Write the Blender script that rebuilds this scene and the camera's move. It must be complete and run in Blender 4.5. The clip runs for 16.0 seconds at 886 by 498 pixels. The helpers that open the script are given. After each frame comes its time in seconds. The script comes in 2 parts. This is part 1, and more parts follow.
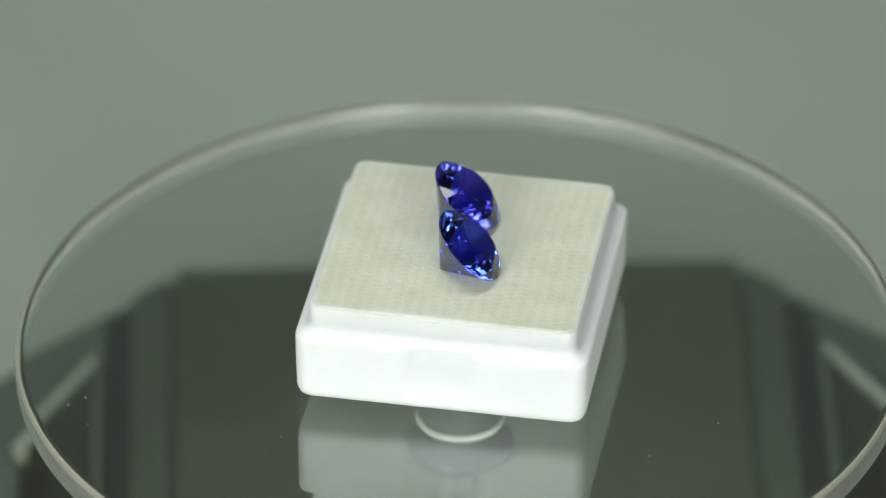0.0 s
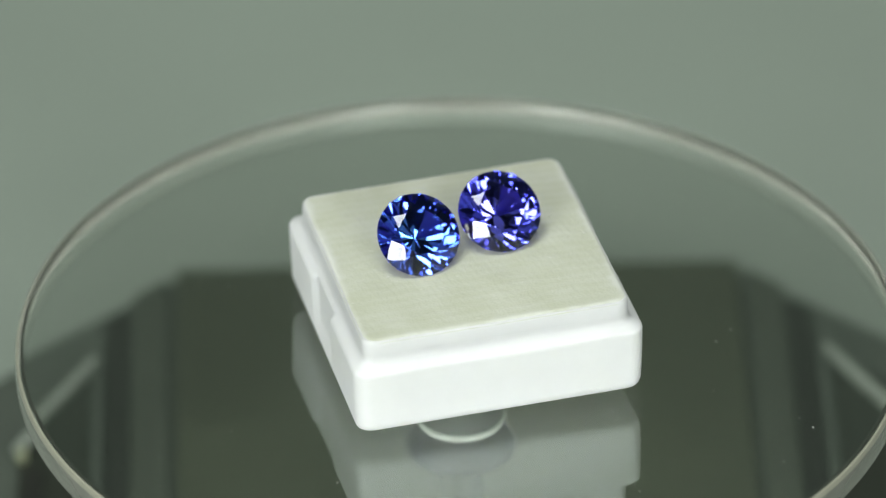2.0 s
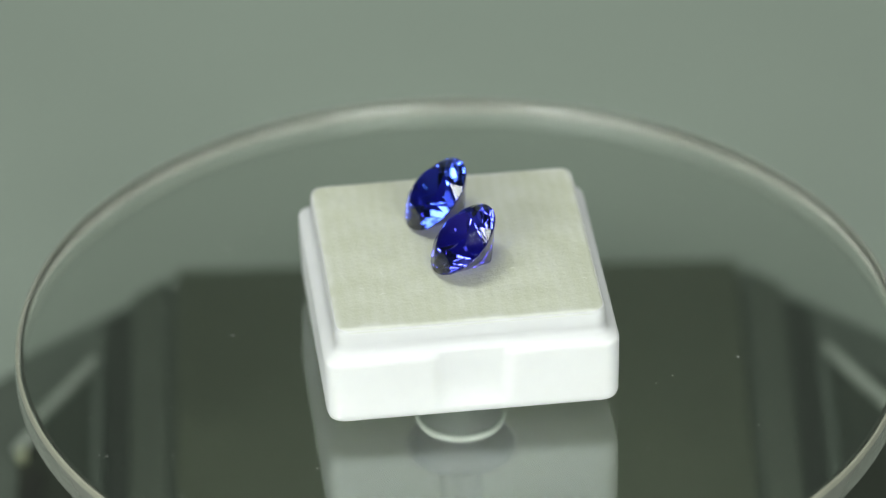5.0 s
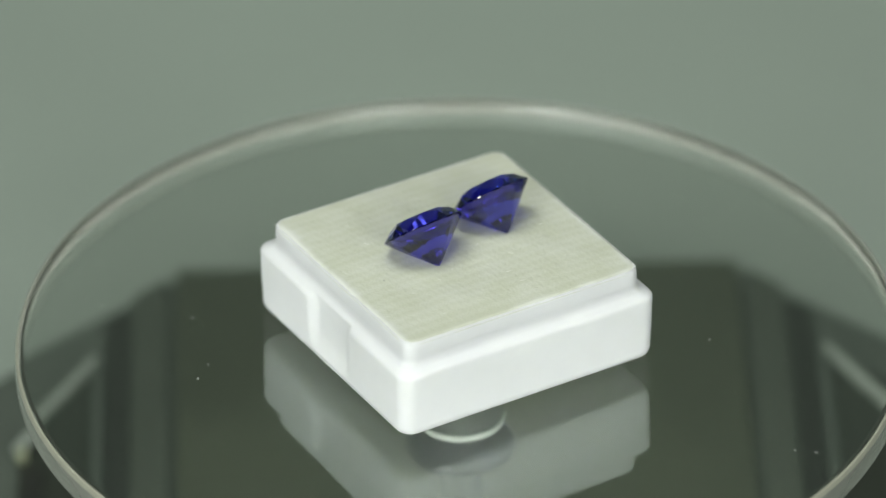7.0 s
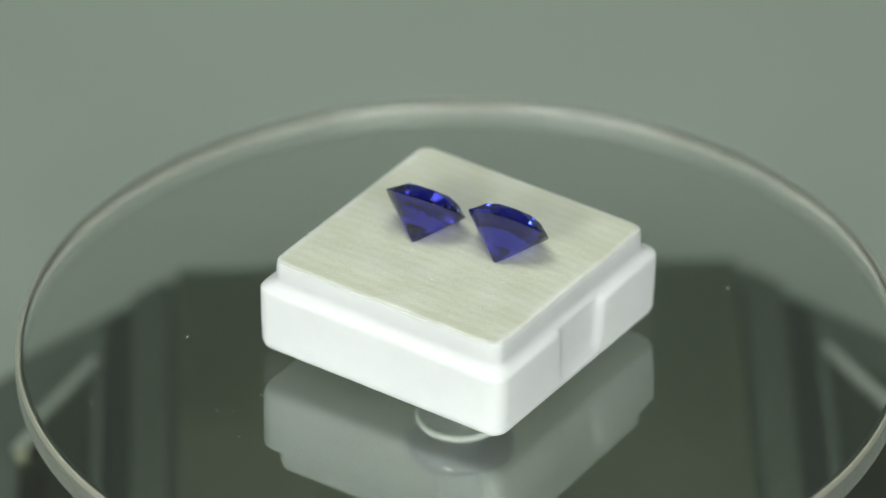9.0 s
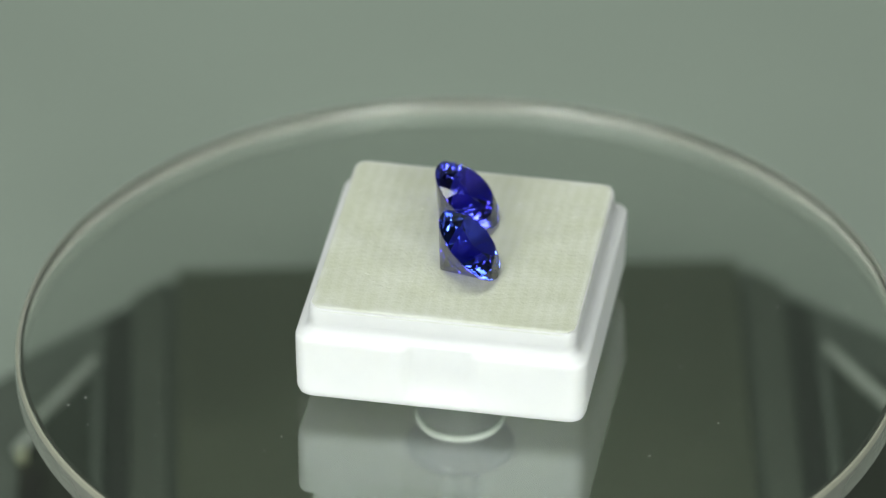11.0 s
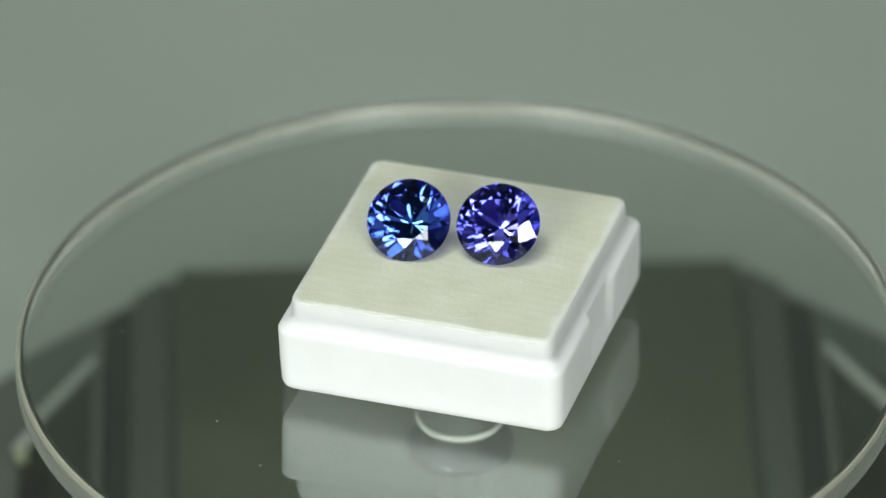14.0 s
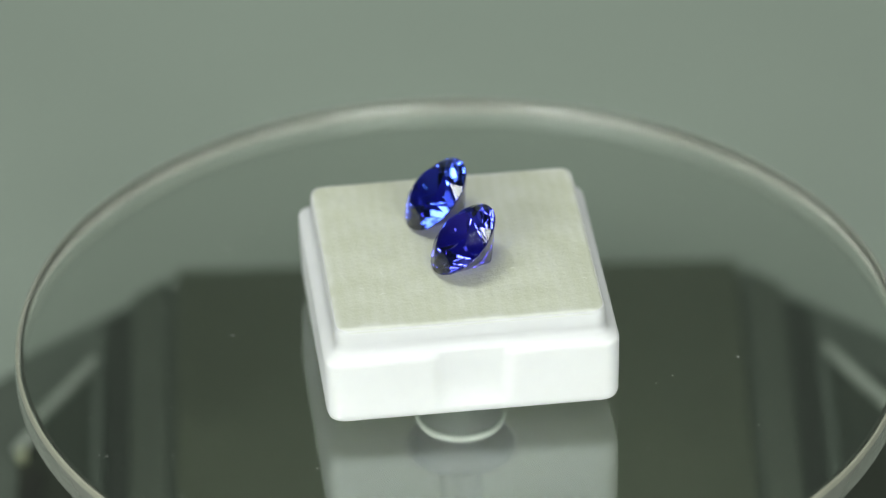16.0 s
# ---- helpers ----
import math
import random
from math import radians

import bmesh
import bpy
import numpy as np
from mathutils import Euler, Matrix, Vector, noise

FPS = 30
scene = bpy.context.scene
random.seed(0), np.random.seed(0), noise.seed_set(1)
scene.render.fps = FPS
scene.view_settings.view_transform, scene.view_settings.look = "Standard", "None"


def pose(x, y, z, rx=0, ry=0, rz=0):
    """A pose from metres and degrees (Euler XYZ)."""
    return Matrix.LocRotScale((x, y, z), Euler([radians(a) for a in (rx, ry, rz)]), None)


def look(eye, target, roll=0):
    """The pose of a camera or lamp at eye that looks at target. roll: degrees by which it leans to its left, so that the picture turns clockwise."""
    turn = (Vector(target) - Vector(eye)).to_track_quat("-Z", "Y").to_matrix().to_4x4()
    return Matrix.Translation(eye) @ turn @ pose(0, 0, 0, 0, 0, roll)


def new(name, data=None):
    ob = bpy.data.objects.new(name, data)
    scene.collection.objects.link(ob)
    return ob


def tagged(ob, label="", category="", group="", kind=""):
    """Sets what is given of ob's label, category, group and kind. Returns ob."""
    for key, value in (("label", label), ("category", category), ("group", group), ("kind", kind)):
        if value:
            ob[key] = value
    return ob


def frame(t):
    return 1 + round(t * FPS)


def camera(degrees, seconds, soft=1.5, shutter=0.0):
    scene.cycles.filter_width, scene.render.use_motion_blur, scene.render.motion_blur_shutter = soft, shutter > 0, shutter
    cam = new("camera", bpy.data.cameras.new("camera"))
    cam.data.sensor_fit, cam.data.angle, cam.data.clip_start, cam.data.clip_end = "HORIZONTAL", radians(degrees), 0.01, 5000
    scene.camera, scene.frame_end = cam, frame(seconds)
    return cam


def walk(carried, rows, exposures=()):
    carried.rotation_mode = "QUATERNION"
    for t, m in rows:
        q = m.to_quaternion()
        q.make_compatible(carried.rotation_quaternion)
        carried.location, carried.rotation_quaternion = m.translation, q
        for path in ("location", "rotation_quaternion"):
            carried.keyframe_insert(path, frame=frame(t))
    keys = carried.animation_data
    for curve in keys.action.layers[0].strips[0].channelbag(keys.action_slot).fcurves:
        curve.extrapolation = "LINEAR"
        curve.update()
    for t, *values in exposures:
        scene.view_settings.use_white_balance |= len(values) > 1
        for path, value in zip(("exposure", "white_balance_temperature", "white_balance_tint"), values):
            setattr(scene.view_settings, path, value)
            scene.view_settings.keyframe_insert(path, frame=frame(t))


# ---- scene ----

# One macro lens on a tripod; the turntable turns once in 11 s, clockwise from above.
cam = camera(8.54, 16.0, soft=1.4, shutter=0.3)
LEAN = -0.467
EYE = Vector((-0.00170, -0.51155, 0.34812))
AIM = EYE + Vector((0.0, 0.834512, -0.550990))
cam.data.dof.use_dof = True
cam.data.dof.focus_distance = 0.605
cam.data.dof.aperture_fstop = 16.0
STAND = look(EYE, AIM, LEAN)
walk(cam, [(0.0, STAND), (16.0, STAND)], exposures=[(0.0, 0.0), (16.0, 0.0)])

# ---- light: a dim studio with two softboxes before the table and lamps above it ----
world = bpy.data.worlds.new("world")
scene.world = world
world.use_nodes = True
world.node_tree.nodes["Background"].inputs[0].default_value = (0.9, 1.0, 0.93, 1)
world.node_tree.nodes["Background"].inputs[1].default_value = 0.05


def softbox(name, eye, target, size_x, size_y, watts, colour):
    data = bpy.data.lights.new(name, "AREA")
    data.shape, data.size, data.size_y = "RECTANGLE", size_x, size_y
    data.energy, data.color = watts, colour
    ob = new(name, data)
    ob.matrix_world = look(eye, target)
    return ob


FRONT, COOL = (0.95, 1.0, 0.95), (0.94, 1.0, 0.96)
softbox("softbox_west", (-0.48, -0.90, 0.40), (0, 0, 0), 0.37, 0.33, 6.0, FRONT)
softbox("softbox_east", (0.37, -0.94, 0.43), (0, 0, 0), 0.37, 0.33, 4.5, FRONT)
# unseen fill panel added behind the camera to brighten the stones
softbox("fill_south", (0.0, -1.55, 0.55), (0, 0, 0), 1.7, 1.0, 1.6, FRONT)
# two small unseen fills, added for more sparkle in the facets
for lamp_x in (-0.85, 0.85):
    softbox("fill_side", (lamp_x, -0.75, 0.55), (0, 0, 0), 0.12, 0.12, 1.0, FRONT)
softbox("overhead_lamp", (-0.28, -0.10, 1.08), (0, 0, 0), 0.36, 0.36, 4.4, COOL)
softbox("overhead_lamp", (0.10, -0.04, 1.08), (0, 0, 0), 0.30, 0.30, 1.8, COOL)
for lamp_x in (-0.20, 0.22):
    softbox("back_lamp", (lamp_x, 0.85, 0.29), (0, 0, 0), 0.07, 0.07, 0.03, COOL)


# ---- materials ----
def material(name, colour, rough=0.5, metal=0.0, vary=0.12, scale=400.0, bump=0.0, bump_scale=2500.0,
             trans=0.0, ior=1.5, coat=0.0, sub=0.0):
    m = bpy.data.materials.new(name)
    m.use_nodes = True
    nt = m.node_tree
    b = nt.nodes["Principled BSDF"]
    b.inputs["Base Color"].default_value = (*colour, 1)
    b.inputs["Roughness"].default_value = rough
    b.inputs["Metallic"].default_value = metal
    b.inputs["Transmission Weight"].default_value = trans
    b.inputs["IOR"].default_value = ior
    b.inputs["Coat Weight"].default_value = coat
    if sub:
        b.inputs["Subsurface Weight"].default_value = sub
        b.inputs["Subsurface Radius"].default_value = (1.0, 1.0, 0.9)
        b.inputs["Subsurface Scale"].default_value = 0.004
    co = nt.nodes.new("ShaderNodeTexCoord")
    if vary:
        big = nt.nodes.new("ShaderNodeTexNoise")
        big.inputs["Scale"].default_value, big.inputs["Detail"].default_value = scale, 6
        nt.links.new(co.outputs["Object"], big.inputs["Vector"])
        ramp = nt.nodes.new("ShaderNodeValToRGB")
        lo, hi = 1 - vary, 1 + vary * 0.6
        ramp.color_ramp.elements[0].position, ramp.color_ramp.elements[1].position = 0.3, 0.7
        ramp.color_ramp.elements[0].color = (*[min(1, c * lo) for c in colour], 1)
        ramp.color_ramp.elements[1].color = (*[min(1, c * hi) for c in colour], 1)
        nt.links.new(big.outputs[0], ramp.inputs[0])
        nt.links.new(ramp.outputs[0], b.inputs["Base Color"])
        rr = nt.nodes.new("ShaderNodeMapRange")
        rr.inputs["To Min"].default_value, rr.inputs["To Max"].default_value = rough * 0.85, min(1, rough * 1.15)
        nt.links.new(big.outputs[0], rr.inputs[0])
        nt.links.new(rr.outputs[0], b.inputs["Roughness"])
    if bump:
        fine = nt.nodes.new("ShaderNodeTexNoise")
        fine.inputs["Scale"].default_value, fine.inputs["Detail"].default_value = bump_scale, 5
        nt.links.new(co.outputs["Object"], fine.inputs["Vector"])
        bp = nt.nodes.new("ShaderNodeBump")
        bp.inputs["Strength"].default_value, bp.inputs["Distance"].default_value = bump, 0.0002
        nt.links.new(fine.outputs[0], bp.inputs["Height"])
        nt.links.new(bp.outputs[0], b.inputs["Normal"])
    return m


PAPER = material("backdrop_paper", (0.308, 0.360, 0.306), 0.9, vary=0.06, scale=9.0, bump=0.15, bump_scale=900)
STUDIO = material("studio_wall", (0.15, 0.165, 0.15), 0.9, vary=0.05, scale=4.0)
BOX_PLASTIC = material("white_plastic", (0.825, 0.825, 0.83), 0.48, vary=0.02, scale=300, bump=0.03, bump_scale=700, sub=0.45)
CLOTH = material("cream_fleece", (0.74, 0.74, 0.63), 0.95, vary=0.09, scale=700, bump=0.32, bump_scale=3600)


def weave_rows(m, pale, cream):
    """Soft rows of pale nap and creamier gaps along x, broken up by noise."""
    nt = m.node_tree
    b = nt.nodes["Principled BSDF"]
    co = nt.nodes.new("ShaderNodeTexCoord")
    wave = nt.nodes.new("ShaderNodeTexWave")
    wave.bands_direction = "Y"
    wave.inputs["Scale"].default_value = 0.314 / 0.00126
    wave.inputs["Distortion"].default_value = 2.6
    wave.inputs["Detail"].default_value = 3
    wave.inputs["Detail Scale"].default_value = 1.2
    nt.links.new(co.outputs["Object"], wave.inputs["Vector"])
    blot = nt.nodes.new("ShaderNodeTexNoise")
    blot.inputs["Scale"].default_value, blot.inputs["Detail"].default_value = 260, 5
    nt.links.new(co.outputs["Object"], blot.inputs["Vector"])
    add = nt.nodes.new("ShaderNodeMath")
    add.operation = "MULTIPLY_ADD"
    add.inputs[1].default_value = 0.15
    nt.links.new(wave.outputs[1], add.inputs[0])
    nt.links.new(blot.outputs[0], add.inputs[2])
    ramp = nt.nodes.new("ShaderNodeValToRGB")
    ramp.color_ramp.elements[0].position, ramp.color_ramp.elements[1].position = 0.4, 1.0
    ramp.color_ramp.elements[0].color, ramp.color_ramp.elements[1].color = (*cream, 1), (*pale, 1)
    nt.links.new(add.outputs[0], ramp.inputs[0])
    # whiter nap towards the border of the pad, its edge broken by noise
    parts = nt.nodes.new("ShaderNodeSeparateXYZ")
    nt.links.new(co.outputs["Object"], parts.inputs[0])
    sides = []
    for k in (0, 1):
        size = nt.nodes.new("ShaderNodeMath")
        size.operation = "ABSOLUTE"
        nt.links.new(parts.outputs[k], size.inputs[0])
        sides.append(size)
    far = nt.nodes.new("ShaderNodeMath")
    far.operation = "MAXIMUM"
    nt.links.new(sides[0].outputs[0], far.inputs[0])
    nt.links.new(sides[1].outputs[0], far.inputs[1])
    rough = nt.nodes.new("ShaderNodeMath")
    rough.operation = "MULTIPLY_ADD"
    rough.inputs[1].default_value = 0.0022
    nt.links.new(blot.outputs[0], rough.inputs[0])
    nt.links.new(far.outputs[0], rough.inputs[2])
    whiten = nt.nodes.new("ShaderNodeMapRange")
    whiten.interpolation_type = "SMOOTHSTEP"
    whiten.inputs["From Min"].default_value, whiten.inputs["From Max"].default_value = 0.0141, 0.0152
    nt.links.new(rough.outputs[0], whiten.inputs[0])
    mix = nt.nodes.new("ShaderNodeMix")
    mix.data_type = "RGBA"
    mix.inputs[7].default_value = (0.75, 0.76, 0.70, 1)
    nt.links.new(whiten.outputs[0], mix.inputs[0])
    nt.links.new(ramp.outputs[0], mix.inputs[6])
    nt.links.new(mix.outputs[2], b.inputs["Base Color"])


weave_rows(CLOTH, (0.69, 0.70, 0.61), (0.60, 0.615, 0.485))
LINT = material("white_lint", (0.75, 0.75, 0.69), 0.9, vary=0.0)
GLASS = material("clear_glass", (0.96, 0.965, 0.945), 0.0, vary=0.0, trans=1.0, ior=1.30)


def coated(name, colour, amount):
    """Clear glass with a faint half-mirror coat on its face."""
    m = material(name, (0.96, 0.965, 0.945), 0.0, vary=0.0, trans=1.0, ior=1.30)
    nt = m.node_tree
    gloss = nt.nodes.new("ShaderNodeBsdfGlossy")
    gloss.inputs["Color"].default_value = (*colour, 1)
    gloss.inputs["Roughness"].default_value = 0.02
    mix = nt.nodes.new("ShaderNodeMixShader")
    mix.inputs[0].default_value = amount
    nt.links.new(nt.nodes["Principled BSDF"].outputs[0], mix.inputs[1])
    nt.links.new(gloss.outputs[0], mix.inputs[2])
    nt.links.new(mix.outputs[0], nt.nodes["Material Output"].inputs[0])
    return m


COATED = coated("coated_glass", (0.92, 1.0, 0.985), 0.24)
SATIN = material("satin_glass", (0.50, 0.505, 0.445), 0.18, vary=0.05, scale=600, trans=0.60, ior=1.5)
HUB_GLASS = material("clear_acrylic", (0.80, 0.86, 0.80), 0.02, vary=0.0, trans=0.93, ior=1.49)
PALE_RIM = material("pale_rim", (0.56, 0.60, 0.55), 0.25, vary=0.1, scale=500)
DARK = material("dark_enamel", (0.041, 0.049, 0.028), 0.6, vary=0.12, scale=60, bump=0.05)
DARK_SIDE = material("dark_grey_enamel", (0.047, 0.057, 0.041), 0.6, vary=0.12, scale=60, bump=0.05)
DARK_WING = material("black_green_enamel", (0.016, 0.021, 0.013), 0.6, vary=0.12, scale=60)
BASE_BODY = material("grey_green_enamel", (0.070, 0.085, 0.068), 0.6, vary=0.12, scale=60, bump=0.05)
# cream tint paints the light that catches along the bevel
BEVEL = material("lit_glass_bevel", (0.70, 0.69, 0.56), 0.25, vary=0.05, scale=600, trans=0.55, ior=1.5)
EDGE_REFLECTION = material("dark_edge_reflection", (0.05, 0.06, 0.045), 0.4, vary=0.1, scale=300, trans=0.6)
GROOVE = material("black_groove", (0.012, 0.014, 0.010), 0.6, vary=0.1, scale=60)
TRIM = material("grey_trim", (0.29, 0.325, 0.28), 0.4, vary=0.1, scale=90)
COLLAR = material("dark_gloss_collar", (0.008, 0.010, 0.009), 0.10, vary=0.1, scale=300)
STEEL = material("brushed_steel", (0.70, 0.76, 0.70), 0.22, metal=0.9, vary=0.12, scale=500)
BRASS = material("pale_brass", (0.42, 0.45, 0.30), 0.35, metal=0.5, vary=0.1, scale=300)
DUST = material("pale_dust", (0.6, 0.62, 0.58), 0.9, vary=0.0)


def gem_material(name, colour):
    m = bpy.data.materials.new(name)
    m.use_nodes = True
    b = m.node_tree.nodes["Principled BSDF"]
    b.inputs["Base Color"].default_value = (*colour, 1)
    b.inputs["Roughness"].default_value = 0.0
    b.inputs["IOR"].default_value = 1.70
    b.inputs["Transmission Weight"].default_value = 1.0
    return m


# stones of two tints: paler tables, deep violet pavilions, painting how light shows through
LIT_BLUE_TABLE = gem_material("lit_azure_table", (0.09, 0.27, 1.0))
LIT_VIOLET_TABLE = gem_material("lit_violet_table", (0.19, 0.185, 1.0))
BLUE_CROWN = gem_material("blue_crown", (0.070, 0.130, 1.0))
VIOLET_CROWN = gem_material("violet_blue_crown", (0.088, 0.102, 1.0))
SHADED_PAVILION = gem_material("shaded_violet_pavilion", (0.034, 0.020, 0.54))


# ---- helpers ----
def part(name, bm, mat, parent=None, label="", smooth=False, crease=40):
    me = bpy.data.meshes.new(name)
    bmesh.ops.recalc_face_normals(bm, faces=bm.faces)
    for f in bm.faces:
        f.smooth = smooth
    bm.to_mesh(me)
    bm.free()
    me.materials.append(mat)
    ob = new(name, me)
    if smooth:
        me.set_sharp_from_angle(angle=radians(crease))
    if parent:
        ob.parent = parent
    if label:
        tagged(ob, label)
    return ob


def lathe(profile, n=96, close=True):
    """A turned body from (radius, height) pairs; radius 0 closes it."""
    bm = bmesh.new()
    rings = []
    for r, z in profile:
        if r <= 0:
            rings.append([bm.verts.new((0, 0, z))])
        else:
            rings.append([bm.verts.new((r * math.cos(2 * math.pi * i / n), r * math.sin(2 * math.pi * i / n), z)) for i in range(n)])
    pairs = list(zip(rings, rings[1:]))
    if close and len(rings[0]) > 1 and len(rings[-1]) > 1:
        pairs.append((rings[-1], rings[0]))
    for a, b in pairs:
        for i in range(n):
            j = (i + 1) % n
            if len(a) == 1 and len(b) == 1:
                continue
            if len(a) == 1:
                bm.faces.new((a[0], b[i], b[j]))
            elif len(b) == 1:
                bm.faces.new((a[i], a[j], b[0]))
            else:
                bm.faces.new((a[i], a[j], b[j], b[i]))
    return bm


def slab(points, z0, z1, bevel=0.0):
    """An upright prism over a plan outline."""
    bm = bmesh.new()
    lo = [bm.verts.new((x, y, z0)) for x, y in points]
    hi = [bm.verts.new((x, y, z1)) for x, y in points]
    n = len(points)
    bm.faces.new(lo[::-1])
    top = bm.faces.new(hi)
    for i in range(n):
        bm.faces.new((lo[i], lo[(i + 1) % n], hi[(i + 1) % n], hi[i]))
    if bevel:
        bmesh.ops.bevel(bm, geom=list(top.edges), offset=bevel, segments=2, affect="EDGES", profile=0.5)
    return bm


def split(bm, root, kind_of, mats, smooth=()):
    """Parts one closed body into meshes under root, by the name that kind_of gives each face."""
    bm.verts.index_update()
    bm.verts.ensure_lookup_table()
    made = {}
    for name, mat in mats.items():
        spots, polys = {}, []
        for f in bm.faces:
            if kind_of(f) == name:
                polys.append([spots.setdefault(v.index, len(spots)) for v in f.verts])
        me = bpy.data.meshes.new(name)
        me.from_pydata([bm.verts[k].co[:] for k in spots], [], polys)
        me.materials.append(mat)
        if name in smooth:
            me.shade_smooth()
        made[name] = new(name, me)
        made[name].parent = root
    bm.free()
    return made


# ---- setting: the paper sheet and the dim studio round it ----
FLOOR_Z = -0.060


def backdrop():
    bm = bmesh.new()
    rows = []
    line = [(-1.2 + 0.08 * i, 0.0) for i in range(28)]
    for i in range(1, 13):
        a = radians(90 * i / 12)
        line.append((1.04 + 0.35 * math.sin(a), 0.35 - 0.35 * math.cos(a)))
    # unseen upper sheet, carried this high to brighten the disc's reflection
    line.append((1.39, 1.45))
    for y, z in line:
        rows.append([bm.verts.new((x * 0.14, y, FLOOR_Z + z)) for x in range(-8, 9)])
    for a, b in zip(rows, rows[1:]):
        for i in range(16):
            bm.faces.new((a[i], a[i + 1], b[i + 1], b[i]))
    ob = part("backdrop", bm, PAPER, smooth=True)
    ob.modifiers.new("thickness", "SOLIDIFY").thickness = -0.0006
    return tagged(ob, "seamless grey-green paper sheet under the turntable", "backdrop", kind="structure")


def studio():
    x, y0, y1, z1, d = 1.6, -1.7, 1.6, 1.6, 0.1
    z0 = FLOOR_Z - 0.03
    for name, p, a, b in (
        ("wall_north", [(-x - d, y1), (x + d, y1), (x + d, y1 + d), (-x - d, y1 + d)], z0, z1),
        ("wall_south", [(-x - d, y0 - d), (x + d, y0 - d), (x + d, y0), (-x - d, y0)], z0, z1),
        ("wall_west", [(-x - d, y0), (-x, y0), (-x, y1), (-x - d, y1)], z0, z1),
        ("wall_east", [(x, y0), (x + d, y0), (x + d, y1), (x, y1)], z0, z1),
        ("floor", [(-x - d, y0 - d), (x + d, y0 - d), (x + d, y1 + d), (-x - d, y1 + d)], z0 - d, FLOOR_Z - 0.002),
        ("ceiling", [(-x - d, y0 - d), (x + d, y0 - d), (x + d, y1 + d), (-x - d, y1 + d)], z1, z1 + d),
    ):
        tagged(part(name, slab(p, a, b), STUDIO), "plain grey studio " + name.split("_")[0], name.split("_")[0], kind="structure")


backdrop()
studio()

# ---- turntable base: a dark eight-sided stand ----
BASE_Z = -0.0426


def turntable_base():
    root = new("turntable_base")
    tagged(root, "dark grey-green eight-sided turntable base on the paper sheet", "turntable base")
    root.matrix_world = pose(0.0013, 0.0024, 0, 0, 0, 1.1)
    a, s, k = 0.0735, 0.0330, 0.066
    drop = 0.0289
    outline = [(-s, a), (-k, a - drop), (-k, -a + drop), (-s, -a), (s, -a), (k, -a + drop), (k, a - drop), (s, a)]
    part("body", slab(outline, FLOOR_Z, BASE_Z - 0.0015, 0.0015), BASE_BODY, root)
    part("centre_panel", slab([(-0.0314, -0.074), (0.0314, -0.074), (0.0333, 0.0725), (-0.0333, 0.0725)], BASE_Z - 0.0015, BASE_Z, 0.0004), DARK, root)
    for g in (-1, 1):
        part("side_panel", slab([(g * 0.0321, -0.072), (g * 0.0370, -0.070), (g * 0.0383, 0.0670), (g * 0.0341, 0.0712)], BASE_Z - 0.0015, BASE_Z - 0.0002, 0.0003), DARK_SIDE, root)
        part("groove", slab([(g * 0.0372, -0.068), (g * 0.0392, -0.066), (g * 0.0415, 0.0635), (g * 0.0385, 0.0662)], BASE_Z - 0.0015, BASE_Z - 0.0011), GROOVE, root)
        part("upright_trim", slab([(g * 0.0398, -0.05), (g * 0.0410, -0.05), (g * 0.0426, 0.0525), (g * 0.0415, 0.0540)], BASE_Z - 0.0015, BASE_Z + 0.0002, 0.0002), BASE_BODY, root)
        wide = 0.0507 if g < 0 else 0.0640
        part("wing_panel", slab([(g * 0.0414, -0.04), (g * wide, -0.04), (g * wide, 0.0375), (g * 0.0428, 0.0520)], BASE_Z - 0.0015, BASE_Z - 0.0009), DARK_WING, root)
        if g < 0:
            part("slot", slab([(-0.0501, 0.0), (-0.0479, 0.0), (-0.0479, 0.0350), (-0.0501, 0.0350)], BASE_Z - 0.0009, BASE_Z - 0.0006), GROOVE, root)
            part("knob", lathe([(0.0, -0.0004), (0.0006, -0.0004), (0.0007, 0.0006), (0.00055, 0.0012), (0.0, 0.0014)], 24), BRASS, root, "small pale brass knob", smooth=True).location = (-0.0503, 0.0370, BASE_Z - 0.0004)
        part("slanted_trim", slab([(g * 0.0419, 0.0537), (g * 0.0427, 0.0547), (g * 0.0515, 0.0386), (g * 0.0507, 0.0377)], BASE_Z - 0.0009, BASE_Z + 0.0004, 0.0004), TRIM, root, "pale grey slanted trim strip")
    return root


turntable_base()


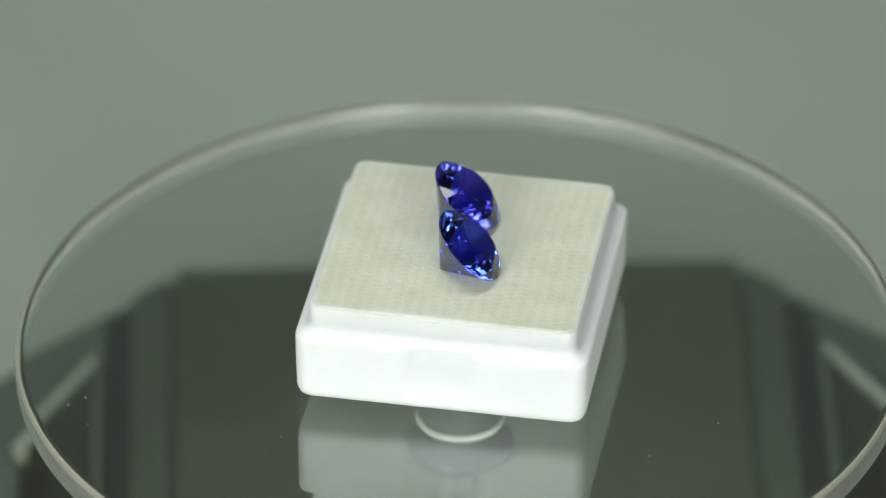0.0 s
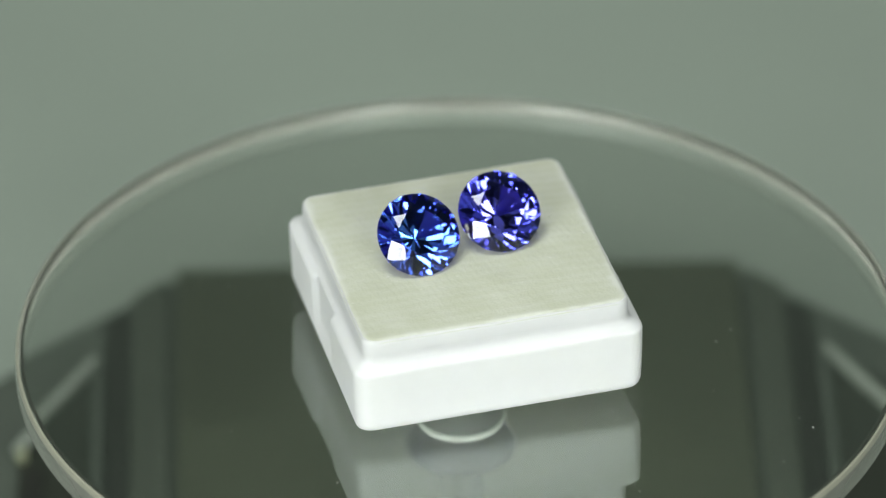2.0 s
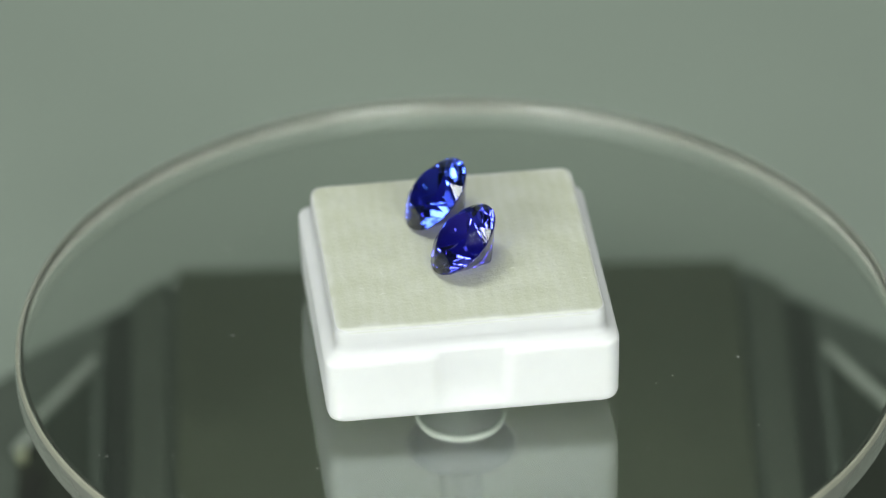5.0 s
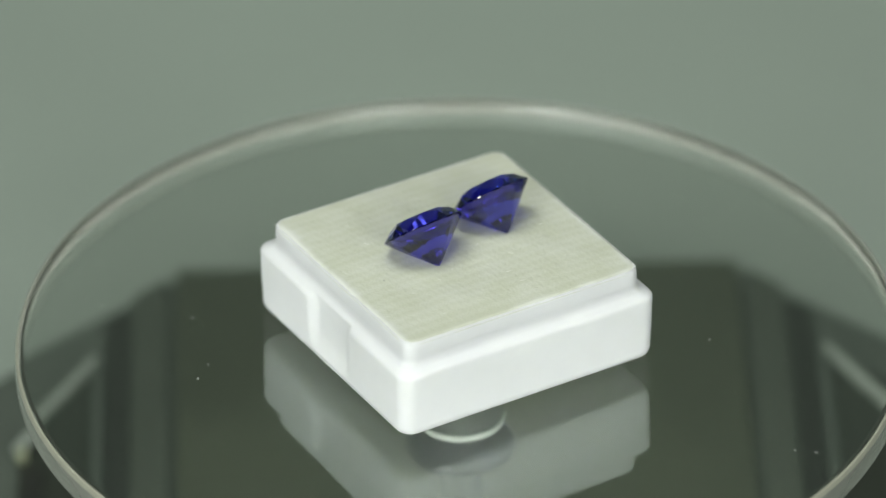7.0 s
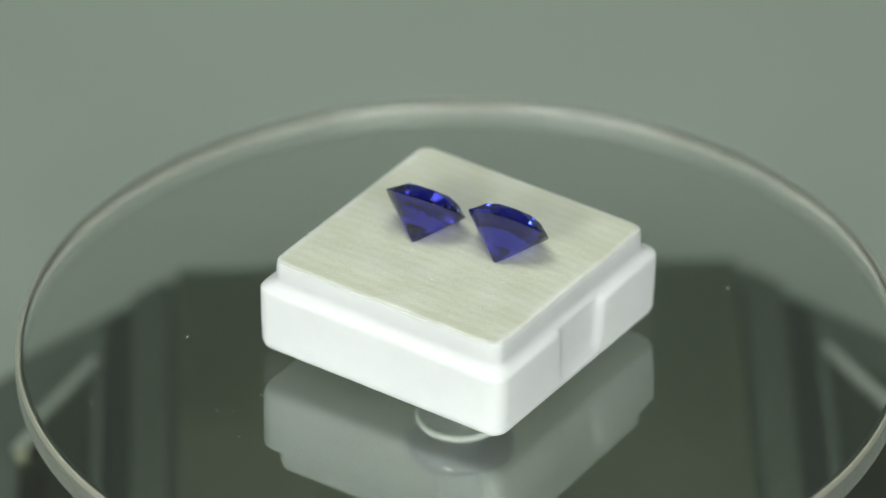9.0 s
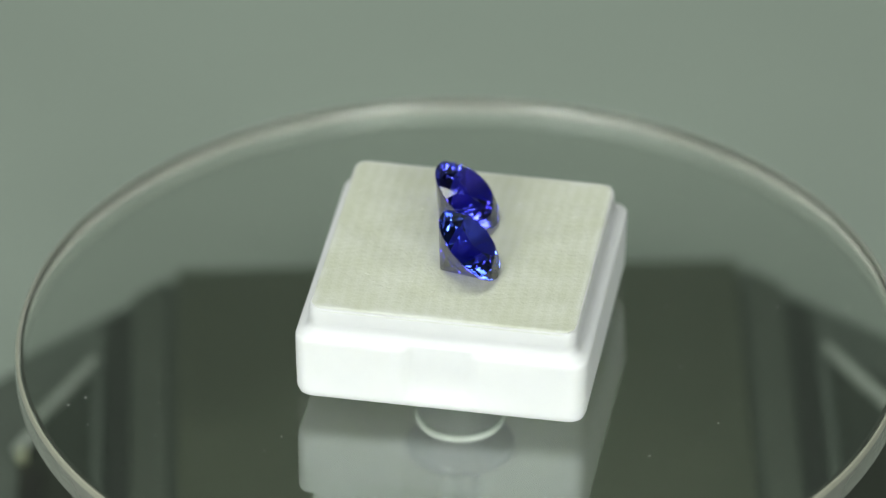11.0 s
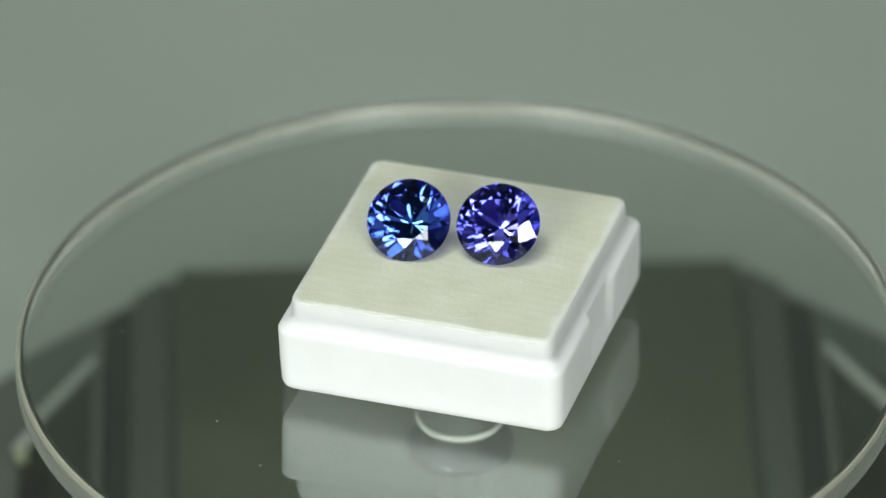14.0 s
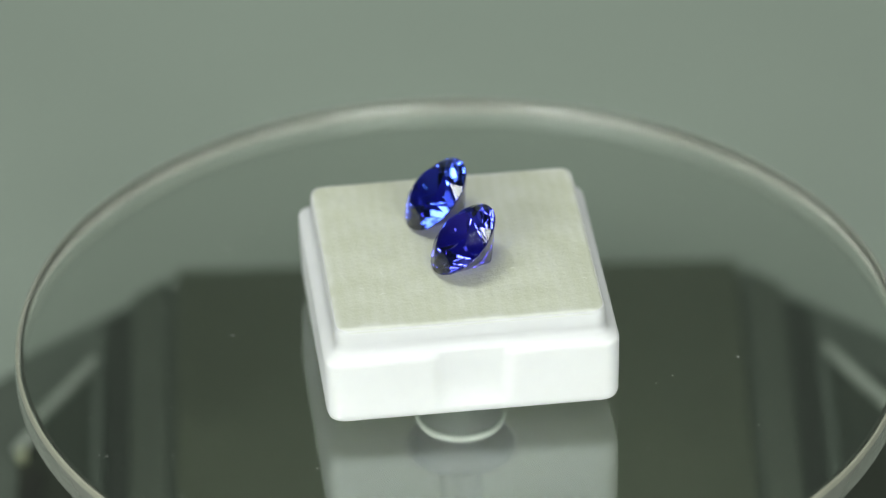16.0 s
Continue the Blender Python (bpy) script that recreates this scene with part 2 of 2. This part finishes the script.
def spindle():
    root = new("spindle")
    tagged(root, "clear acrylic spindle with a pale flange under the disc", "spindle")
    part("foot", lathe([(0.0, BASE_Z), (0.0034, BASE_Z), (0.0030, BASE_Z + 0.002), (0.0022, BASE_Z + 0.003), (0.0022, -0.0166), (0.0, -0.0166)], 48), DARK_SIDE, root, smooth=True)
    part("collar", lathe([(0.0, -0.0166), (0.0054, -0.0166), (0.0058, -0.0162), (0.0058, -0.0158), (0.0054, -0.0153), (0.0030, -0.0151), (0.0, -0.0151)], 64), COLLAR, root, "dark glossy collar", smooth=True)
    part("neck", lathe([(0.0, -0.0151), (0.0034, -0.0151), (0.0034, -0.0134), (0.0, -0.0134)], 48), COLLAR, root, smooth=True)
    cup = part("cup", lathe([(0.0, -0.0134), (0.0041, -0.0134), (0.0045, -0.0130), (0.0046, -0.0125), (0.0046, -0.0068), (0.0042, -0.0068), (0.0042, -0.0124), (0.0, -0.0129)], 64), HUB_GLASS, root, "clear acrylic cup with a pale rim", smooth=True)
    rim = [(0.0043 + 0.00045 * math.cos(radians(30 * i)), -0.0124 + 0.00045 * math.sin(radians(30 * i))) for i in range(12)]
    part("rim", lathe(rim, 64), PALE_RIM, cup, smooth=True)
    part("cup_floor", lathe([(0.0029, -0.01262), (0.0040, -0.01238), (0.00405, -0.0118), (0.0033, -0.0121)], 48), COLLAR, cup, "dark floor of the cup", smooth=True)
    part("post", lathe([(0.0, -0.0126), (0.0021, -0.0126), (0.0018, -0.0119), (0.0017, -0.0106), (0.0017, -0.0040), (0.0, -0.0040)], 48), STEEL, root, "brushed steel post", smooth=True)
    return root


HUB = spindle()

# ---- glass disc ----
DISC_R, DISC_T = 0.0464, 0.0033


def glass_disc():
    root = new("glass_disc")
    tagged(root, "clear round glass turntable disc with a polished edge", "turntable disc")
    prof = [(0.0, 0.0), (DISC_R - 0.0004, 0.0)]
    for i in range(1, 7):
        a = radians(90 - 15 * i)
        prof.append((DISC_R - 0.0004 + 0.0004 * math.cos(a), -0.0012 + 0.0012 * math.sin(a)))
    for i in range(0, 7):
        a = radians(-15 * i)
        prof.append((DISC_R - 0.0005 + 0.0005 * math.cos(a), -DISC_T + 0.0005 + 0.0005 * math.sin(a)))
    prof += [(0.0, -DISC_T)]
    bm = lathe(prof, 180)
    bmesh.ops.recalc_face_normals(bm, faces=bm.faces)
    made = split(bm, root, lambda f: "pane" if f.normal.z > 0.9995 else "underside" if f.normal.z < -0.9995 else "bevel" if f.normal.z > 0.2 else "edge",
                 {"pane": GLASS, "underside": COATED, "bevel": BEVEL, "edge": SATIN}, ("edge", "bevel"))
    tagged(made["edge"], "polished glass edge")
    tagged(made["bevel"], "ground glass bevel tinted cream for the light it catches")
    # added ring; its dark colour stands in for the reflection inside the edge
    made["edge_reflection"] = part("edge_reflection", lathe([(DISC_R - 0.0009, -0.0002), (DISC_R - 0.0006, -0.0002), (DISC_R - 0.0006, -0.0005), (DISC_R - 0.0009, -0.0005)], 180), EDGE_REFLECTION, root, "dark ring painted for the reflection inside the glass edge")
    for ob in made.values():
        ob.visible_shadow = False
    rnd = random.Random(5)
    spots = [(-0.01878, -0.02264), (-0.02701, -0.01101), (-0.02449, -0.01699), (0.02522, -0.00868), (0.03233, -0.0092), (0.02363, -0.0183)]
    while len(spots) < 120:
        q = (rnd.uniform(-0.043, 0.043), rnd.uniform(-0.043, 0.043))
        if math.hypot(*q) < 0.043 and max(abs(q[0]), abs(q[1])) > 0.016:
            spots.append(q)
    bm = bmesh.new()
    for i, (x, y) in enumerate(spots):
        big = 0.00015 if i == 0 else rnd.uniform(0.00003, 0.00010)
        m = Matrix.Translation((x, y, big * 0.2)) @ Matrix.Rotation(rnd.uniform(0, 6), 4, "Z") @ Matrix.Diagonal((rnd.uniform(0.8, 2.2), 0.8, 0.25, 1))
        bmesh.ops.create_icosphere(bm, subdivisions=1, radius=big, matrix=m)
    tagged(part("dust", bm, DUST, root, "fine pale dust specks"), kind="stuff")
    return root


DISC = glass_disc()

# ---- the white box with its fleece pad ----
RIM_Z, PAD_Z = 0.0076, 0.01072


NOTCH = [0.0024, 0.0027, 0.0030, 0.0033, 0.0036, 0.0039, 0.0042, 0.0046]


def square_loop(half, r, squash=1.0, n=5):
    """Rounded square, anticlockwise, with extra points beside the thumb notches in the x sides."""
    pts = []
    inner = half - r
    stops = [-0.0085, *[-q for q in NOTCH[::-1]], 0.0, *NOTCH, 0.0085]
    for side in range(4):
        ca, sa = [(1, 0), (0, 1), (-1, 0), (0, -1)][side]
        run = [(half, s) for s in stops]
        run += [(inner + r * math.cos(radians(90 * i / n)), inner + r * math.sin(radians(90 * i / n))) for i in range(n + 1)]
        for x, y in run:
            pts.append((ca * x - sa * y, (sa * x + ca * y) * squash))
    return pts


def loft(bm, loops):
    rings = [[bm.verts.new(p) for p in lp] for lp in loops]
    n = len(rings[0])
    for a, b in zip(rings, rings[1:]):
        for i in range(n):
            j = (i + 1) % n
            bm.faces.new((a[i], a[j], b[j], b[i]))
    bm.faces.new(rings[0][::-1])
    bm.faces.new(rings[-1])


def gem_box():
    root = new("gem_box")
    tagged(root, "small white plastic gemstone box standing on the glass disc", "box")
    sq = 0.9895
    low, high, wall = 0.01517, 0.01530, 0.0014

    def ring(half, r, z, wide=0.0):
        """One level of the tray; wide is half the width of the thumb notches there."""
        out = []
        for x, y in square_loop(half, r, sq):
            if wide and abs(x) > half - 0.0003 and abs(y) < 0.0085 * sq:
                u = min(1.0, max(0.0, (abs(y) / sq - wide) / 0.0016))
                x = math.copysign(abs(x) + (min(abs(x), 0.01466) - abs(x)) * (1 - u * u * (3 - 2 * u)), x)
            out.append((x, y, z))
        return out
    bm = bmesh.new()
    mid = 0.5 * (low + high)
    loops = [ring(low - 0.0012, 0.0009, 0.00005), ring(low - 0.0006, 0.0012, 0.00016), ring(low - 0.0002, 0.0015, 0.0005),
             ring(low, 0.0016, 0.0011), ring(low, 0.0016, 0.0014), ring(low, 0.0016, 0.0021, 0.0025), ring(mid, 0.0016, 0.0036, 0.0027),
             ring(high - 0.00003, 0.0016, RIM_Z - 0.0007, 0.0028), ring(high - 0.00002, 0.0016, RIM_Z - 0.0003, 0.0030),
             ring(high - 0.00012, 0.0016, RIM_Z - 0.00004, 0.0033), ring(high - 0.0004, 0.0015, RIM_Z + 0.00012, 0.0034),
             ring(high - 0.0008, 0.0014, RIM_Z + 0.0003, 0.0034), ring(high - 0.00108, 0.0014, RIM_Z + 0.00052, 0.0034),
             ring(high - 0.00122, 0.0014, RIM_Z + 0.0008), ring(high - 0.00127, 0.0014, RIM_Z + 0.0012),
             ring(high - 0.00131, 0.0014, RIM_Z + 0.0016), ring(high - wall - 0.0005, 0.0009, RIM_Z + 0.0018),
             ring(high - wall - 0.0006, 0.0009, RIM_Z - 0.0045)]
    loft(bm, loops)
    part("tray", bm, BOX_PLASTIC, root, "white moulded plastic tray with thumb notches", smooth=True, crease=70)
    bm = bmesh.new()
    b = 0.01402
    loft(bm, [ring(b, 0.0014, RIM_Z - 0.0044), ring(b, 0.0014, PAD_Z - 0.0008), ring(b - 0.00004, 0.0014, PAD_Z - 0.00035), ring(b - 0.00016, 0.0013, PAD_Z - 0.00012), ring(b - 0.0004, 0.0012, PAD_Z - 0.00009), ring(b - 0.0008, 0.0010, PAD_Z - 0.0003)])
    part("insert", bm, BOX_PLASTIC, root, "white moulded insert under the pad", smooth=True)
    # the fleece: ribbed rows along x, pillowed, with soft rolled edges
    bm = bmesh.new()
    n = 210
    grid = []
    e = b - 0.00003

    def shape(u, v):
        # square to rounded square
        x, y = u * e, v * e
        r = 0.0016
        inner = e - r
        dx, dy = abs(x) - inner, abs(y) - inner
        if dx > 0 and dy > 0:
            big = max(dx, dy)
            ln = math.hypot(dx, dy)
            x, y = math.copysign(inner + dx * big / ln, x), math.copysign(inner + dy * big / ln, y)
        return x, y * sq
    for i in range(n + 1):
        row = []
        for j in range(n + 1):
            u, v = -1 + 2 * i / n, -1 + 2 * j / n
            x, y = shape(u, v)
            edge = max(abs(u), abs(v))
            z = PAD_Z + 0.00040 * (1 - u * u) * (1 - v * v)
            z -= 0.00034 * max(0, (edge - 0.965) / 0.035) ** 2
            wob = 0.00013 * noise.noise((x * 300, y * 90, 3))
            nub = 0.55 + 0.6 * noise.noise((x * 1100, round(y / 0.00126) * 7.3, 1))
            z += 0.000005 * nub * math.sin((y + wob) * 2 * math.pi / 0.00126) * (1 - max(0, (edge - 0.9) / 0.1))
            course = round(y / 0.00126)
            z += 0.000006 * math.sin((x + wob) * 2 * math.pi / 0.00078 + course * 2.3) * (1 - max(0, (edge - 0.9) / 0.1))
            z += 0.00002 * noise.noise((x * 900, y * 1400, 0)) + 0.00011 * noise.noise((x * 260, y * 260, 7)) * (1 - 0.8 * max(0, (edge - 0.8) / 0.2))
            row.append(bm.verts.new((x, y, z)))
        grid.append(row)
    for i in range(n):
        for j in range(n):
            bm.faces.new((grid[i][j], grid[i + 1][j], grid[i + 1][j + 1], grid[i][j + 1]))
    border = [grid[i][0] for i in range(n)] + [grid[n][j] for j in range(n)] + [grid[i][n] for i in range(n, 0, -1)] + [grid[0][j] for j in range(n, 0, -1)]
    low_ring = [bm.verts.new((v.co.x * 0.99, v.co.y * 0.99, PAD_Z - 0.00075)) for v in border]
    m = len(border)
    for i in range(m):
        bm.faces.new((border[i], low_ring[i], low_ring[(i + 1) % m], border[(i + 1) % m]))
    pad = part("pad", bm, CLOTH, root, "cream ribbed fleece pad", smooth=True)
    # loose fibres on the fleece and along its edges
    rnd = random.Random(11)
    bm = bmesh.new()
    for k in range(1380):
        if k < 1350:
            t = rnd.uniform(-0.98, 0.98)
            u, v = rnd.choice([(t, rnd.choice([-0.96, 0.96])), (rnd.choice([-0.96, 0.96]), t)])
        else:
            u, v = rnd.uniform(-0.95, 0.95), rnd.uniform(-0.95, 0.95)
        x, y = shape(u, v)
        z = PAD_Z + 0.00038 * (1 - u * u) * (1 - v * v) - 0.0002 * (max(abs(u), abs(v)) > 0.95)
        ang, ln, w = rnd.uniform(0, 6.28), rnd.uniform(0.0002, 0.0007), 0.000015
        p = [Vector((x, y, z))]
        d = Vector((math.cos(ang), math.sin(ang), rnd.uniform(0.1, 0.5)))
        for s in range(3):
            p.append(p[-1] + d * ln / 3)
            d = (d + Vector((rnd.uniform(-0.7, 0.7), rnd.uniform(-0.7, 0.7), -0.25))).normalized()
        side = [Vector((-math.sin(ang), math.cos(ang), 0)) * w, Vector((0, 0, w * 1.7))]
        rings = [[bm.verts.new(q + side[0] - side[1] * 0.5), bm.verts.new(q - side[0] - side[1] * 0.5), bm.verts.new(q + side[1])] for q in p]
        for a, c in zip(rings, rings[1:]):
            for i in range(3):
                bm.faces.new((a[i], a[(i + 1) % 3], c[(i + 1) % 3], c[i]))
    tagged(part("lint", bm, LINT, root, "fine white loose fibres"), kind="stuff")
    bm = bmesh.new()
    bmesh.ops.create_icosphere(bm, subdivisions=1, radius=0.00005, matrix=Matrix.Translation((0.01007, 0.00256, PAD_Z + 0.00034)) @ Matrix.Diagonal((1.5, 0.8, 0.6, 1)))
    part("speck", bm, COLLAR, root, "tiny dark speck on the fleece")
    return root


BOX = gem_box()
# the box sits a little unevenly on the disc
DISC_POSE = pose(0, 0, -0.0001, 0.05, -0.04)
BOX_POSE = pose(0.00039, -0.00029, 0.00006, 0.85, -0.72)


# ---- the two stones, round brilliant cut ----
def brilliant(diameter, table_mat, crown_mat, pavilion_mat, name_label, seed):
    """A round brilliant, table up, culet at the origin, cut plane by plane."""
    R = diameter / 2
    rnd = random.Random(seed)
    deep, waist, crown, table = 1.0, 1.03, 0.30, 0.56
    slope = crown / (1 - table)
    top = waist + crown

    def at(r, azimuth, z):
        return Vector((r * math.cos(radians(azimuth)), r * math.sin(radians(azimuth)), z))
    bm = bmesh.new()
    bmesh.ops.create_cone(bm, segments=64, radius1=1.0, radius2=1.0, depth=1.6, cap_ends=True, matrix=Matrix.Translation((0, 0, 0.7)))

    def cut(p, q, r, wobble=0.0):
        """Grinds away all that lies outside the plane through three points."""
        n = (q - p).cross(r - p).normalized()
        if n.dot((p + q + r) / 3 - Vector((0, 0, 0.9))) < 0:
            n = -n
        n = (n + Vector((rnd.uniform(-wobble, wobble), rnd.uniform(-wobble, wobble), rnd.uniform(-wobble, wobble)))).normalized()
        geom = list(bm.verts) + list(bm.edges) + list(bm.faces)
        res = bmesh.ops.bisect_plane(bm, geom=geom, dist=1e-6, plane_co=(p + q + r) / 3, plane_no=n, clear_outer=True)
        rim = [k for k in res["geom_cut"] if isinstance(k, bmesh.types.BMEdge) and len(k.link_faces) == 1]
        if len(rim) > 2:
            bmesh.ops.edgeloop_fill(bm, edges=rim)
    cut(at(1, 0, top), at(1, 120, top), at(1, 240, top))
    valley, star, flat = 0.19, 0.76, 0.955
    for k in range(16):
        a = 22.5 * k
        cut(at(0, 0, 0), at(1, a, flat), at(1, a, flat) + at(1, a + 90, 0), 0.010)
    for k in range(16):
        a = 22.5 * k
        low = at(valley, a + 11.25, valley * math.cos(radians(11.25)) * flat)
        for g in (0, 22.5):
            cut(at(1, a + g, deep - 0.018), at(1, a + 11.25, deep - 0.016), low, 0.012)
    for k in range(8):
        a = 45 * k
        cut(at(1, a, waist), at(table, a, top), at(1, a, waist) + at(1, a + 90, 0), 0.006)
    for k in range(8):
        a = 45 * k
        high = at(star, a + 22.5, waist + slope * (1 - star * math.cos(radians(22.5))))
        for g in (0, 45):
            cut(at(1, a + g, waist), at(1, a + 22.5, waist - 0.004), high, 0.007)
        cut(at(table, a, top), at(table, a + 45, top), high, 0.005)
    for k in range(16):
        a = 22.5 * k
        rim = at(1, a, deep - 0.008)
        cut(rim, at(0.64, a, 0.635), rim + at(1, a + 90, 0), 0.014)
    for k in range(16):
        a = 22.5 * k + 11.25
        rim = at(1, a, deep)
        cut(rim, at(0.80, a, 0.790), rim + at(1, a + 90, 0), 0.016)
    bmesh.ops.scale(bm, vec=(R, R, R), verts=bm.verts)
    bmesh.ops.recalc_face_normals(bm, faces=bm.faces)
    bm.normal_update()
    root = new("gemstone")
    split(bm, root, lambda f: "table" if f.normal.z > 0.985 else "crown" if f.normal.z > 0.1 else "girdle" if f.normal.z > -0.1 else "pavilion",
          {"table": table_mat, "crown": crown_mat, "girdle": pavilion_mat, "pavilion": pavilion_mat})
    return tagged(root, name_label, "gemstone", group="pair of round stones on the pad")


GEM_A = brilliant(0.0087, LIT_BLUE_TABLE, BLUE_CROWN, SHADED_PAVILION, "round faceted deep blue gemstone lying tilted on the pad", 3)
GEM_B = brilliant(0.0087, LIT_VIOLET_TABLE, VIOLET_CROWN, SHADED_PAVILION, "round faceted violet-blue gemstone lying tilted on the pad", 8)


def gem_pose(cx, cy, cz, azimuth, tilt, spin):
    """The stone's girdle centre on the box; the stone leans by tilt towards azimuth."""
    turn = pose(0, 0, 0, 0, 0, azimuth) @ pose(0, 0, 0, 0, tilt, 0) @ pose(0, 0, 0, 0, 0, spin)
    return BOX_POSE @ Matrix.Translation((cx, cy, cz)) @ turn @ Matrix.Translation((0, 0, -0.0087 / 2))


POSE_A = gem_pose(-0.00506, -0.00138, 0.01416, -83.5, 44, -20.0)
POSE_B = gem_pose(0.00403, 0.00040, 0.01418, -85.5, 41, -13.0)


# ---- what moves ----
def turn_at(t):
    """Degrees by which the table is turned at t seconds."""
    return 79.98 - 360.0 * t / 11.0


def motions():
    times = [i / 10 for i in range(161)]
    for thing, local in ((DISC, DISC_POSE), (HUB, pose(0, 0, 0.0004)), (BOX, BOX_POSE), (GEM_A, POSE_A), (GEM_B, POSE_B)):
        walk(thing, [(t, pose(0, 0, 0, 0, 0, turn_at(t)) @ local) for t in times])


motions()
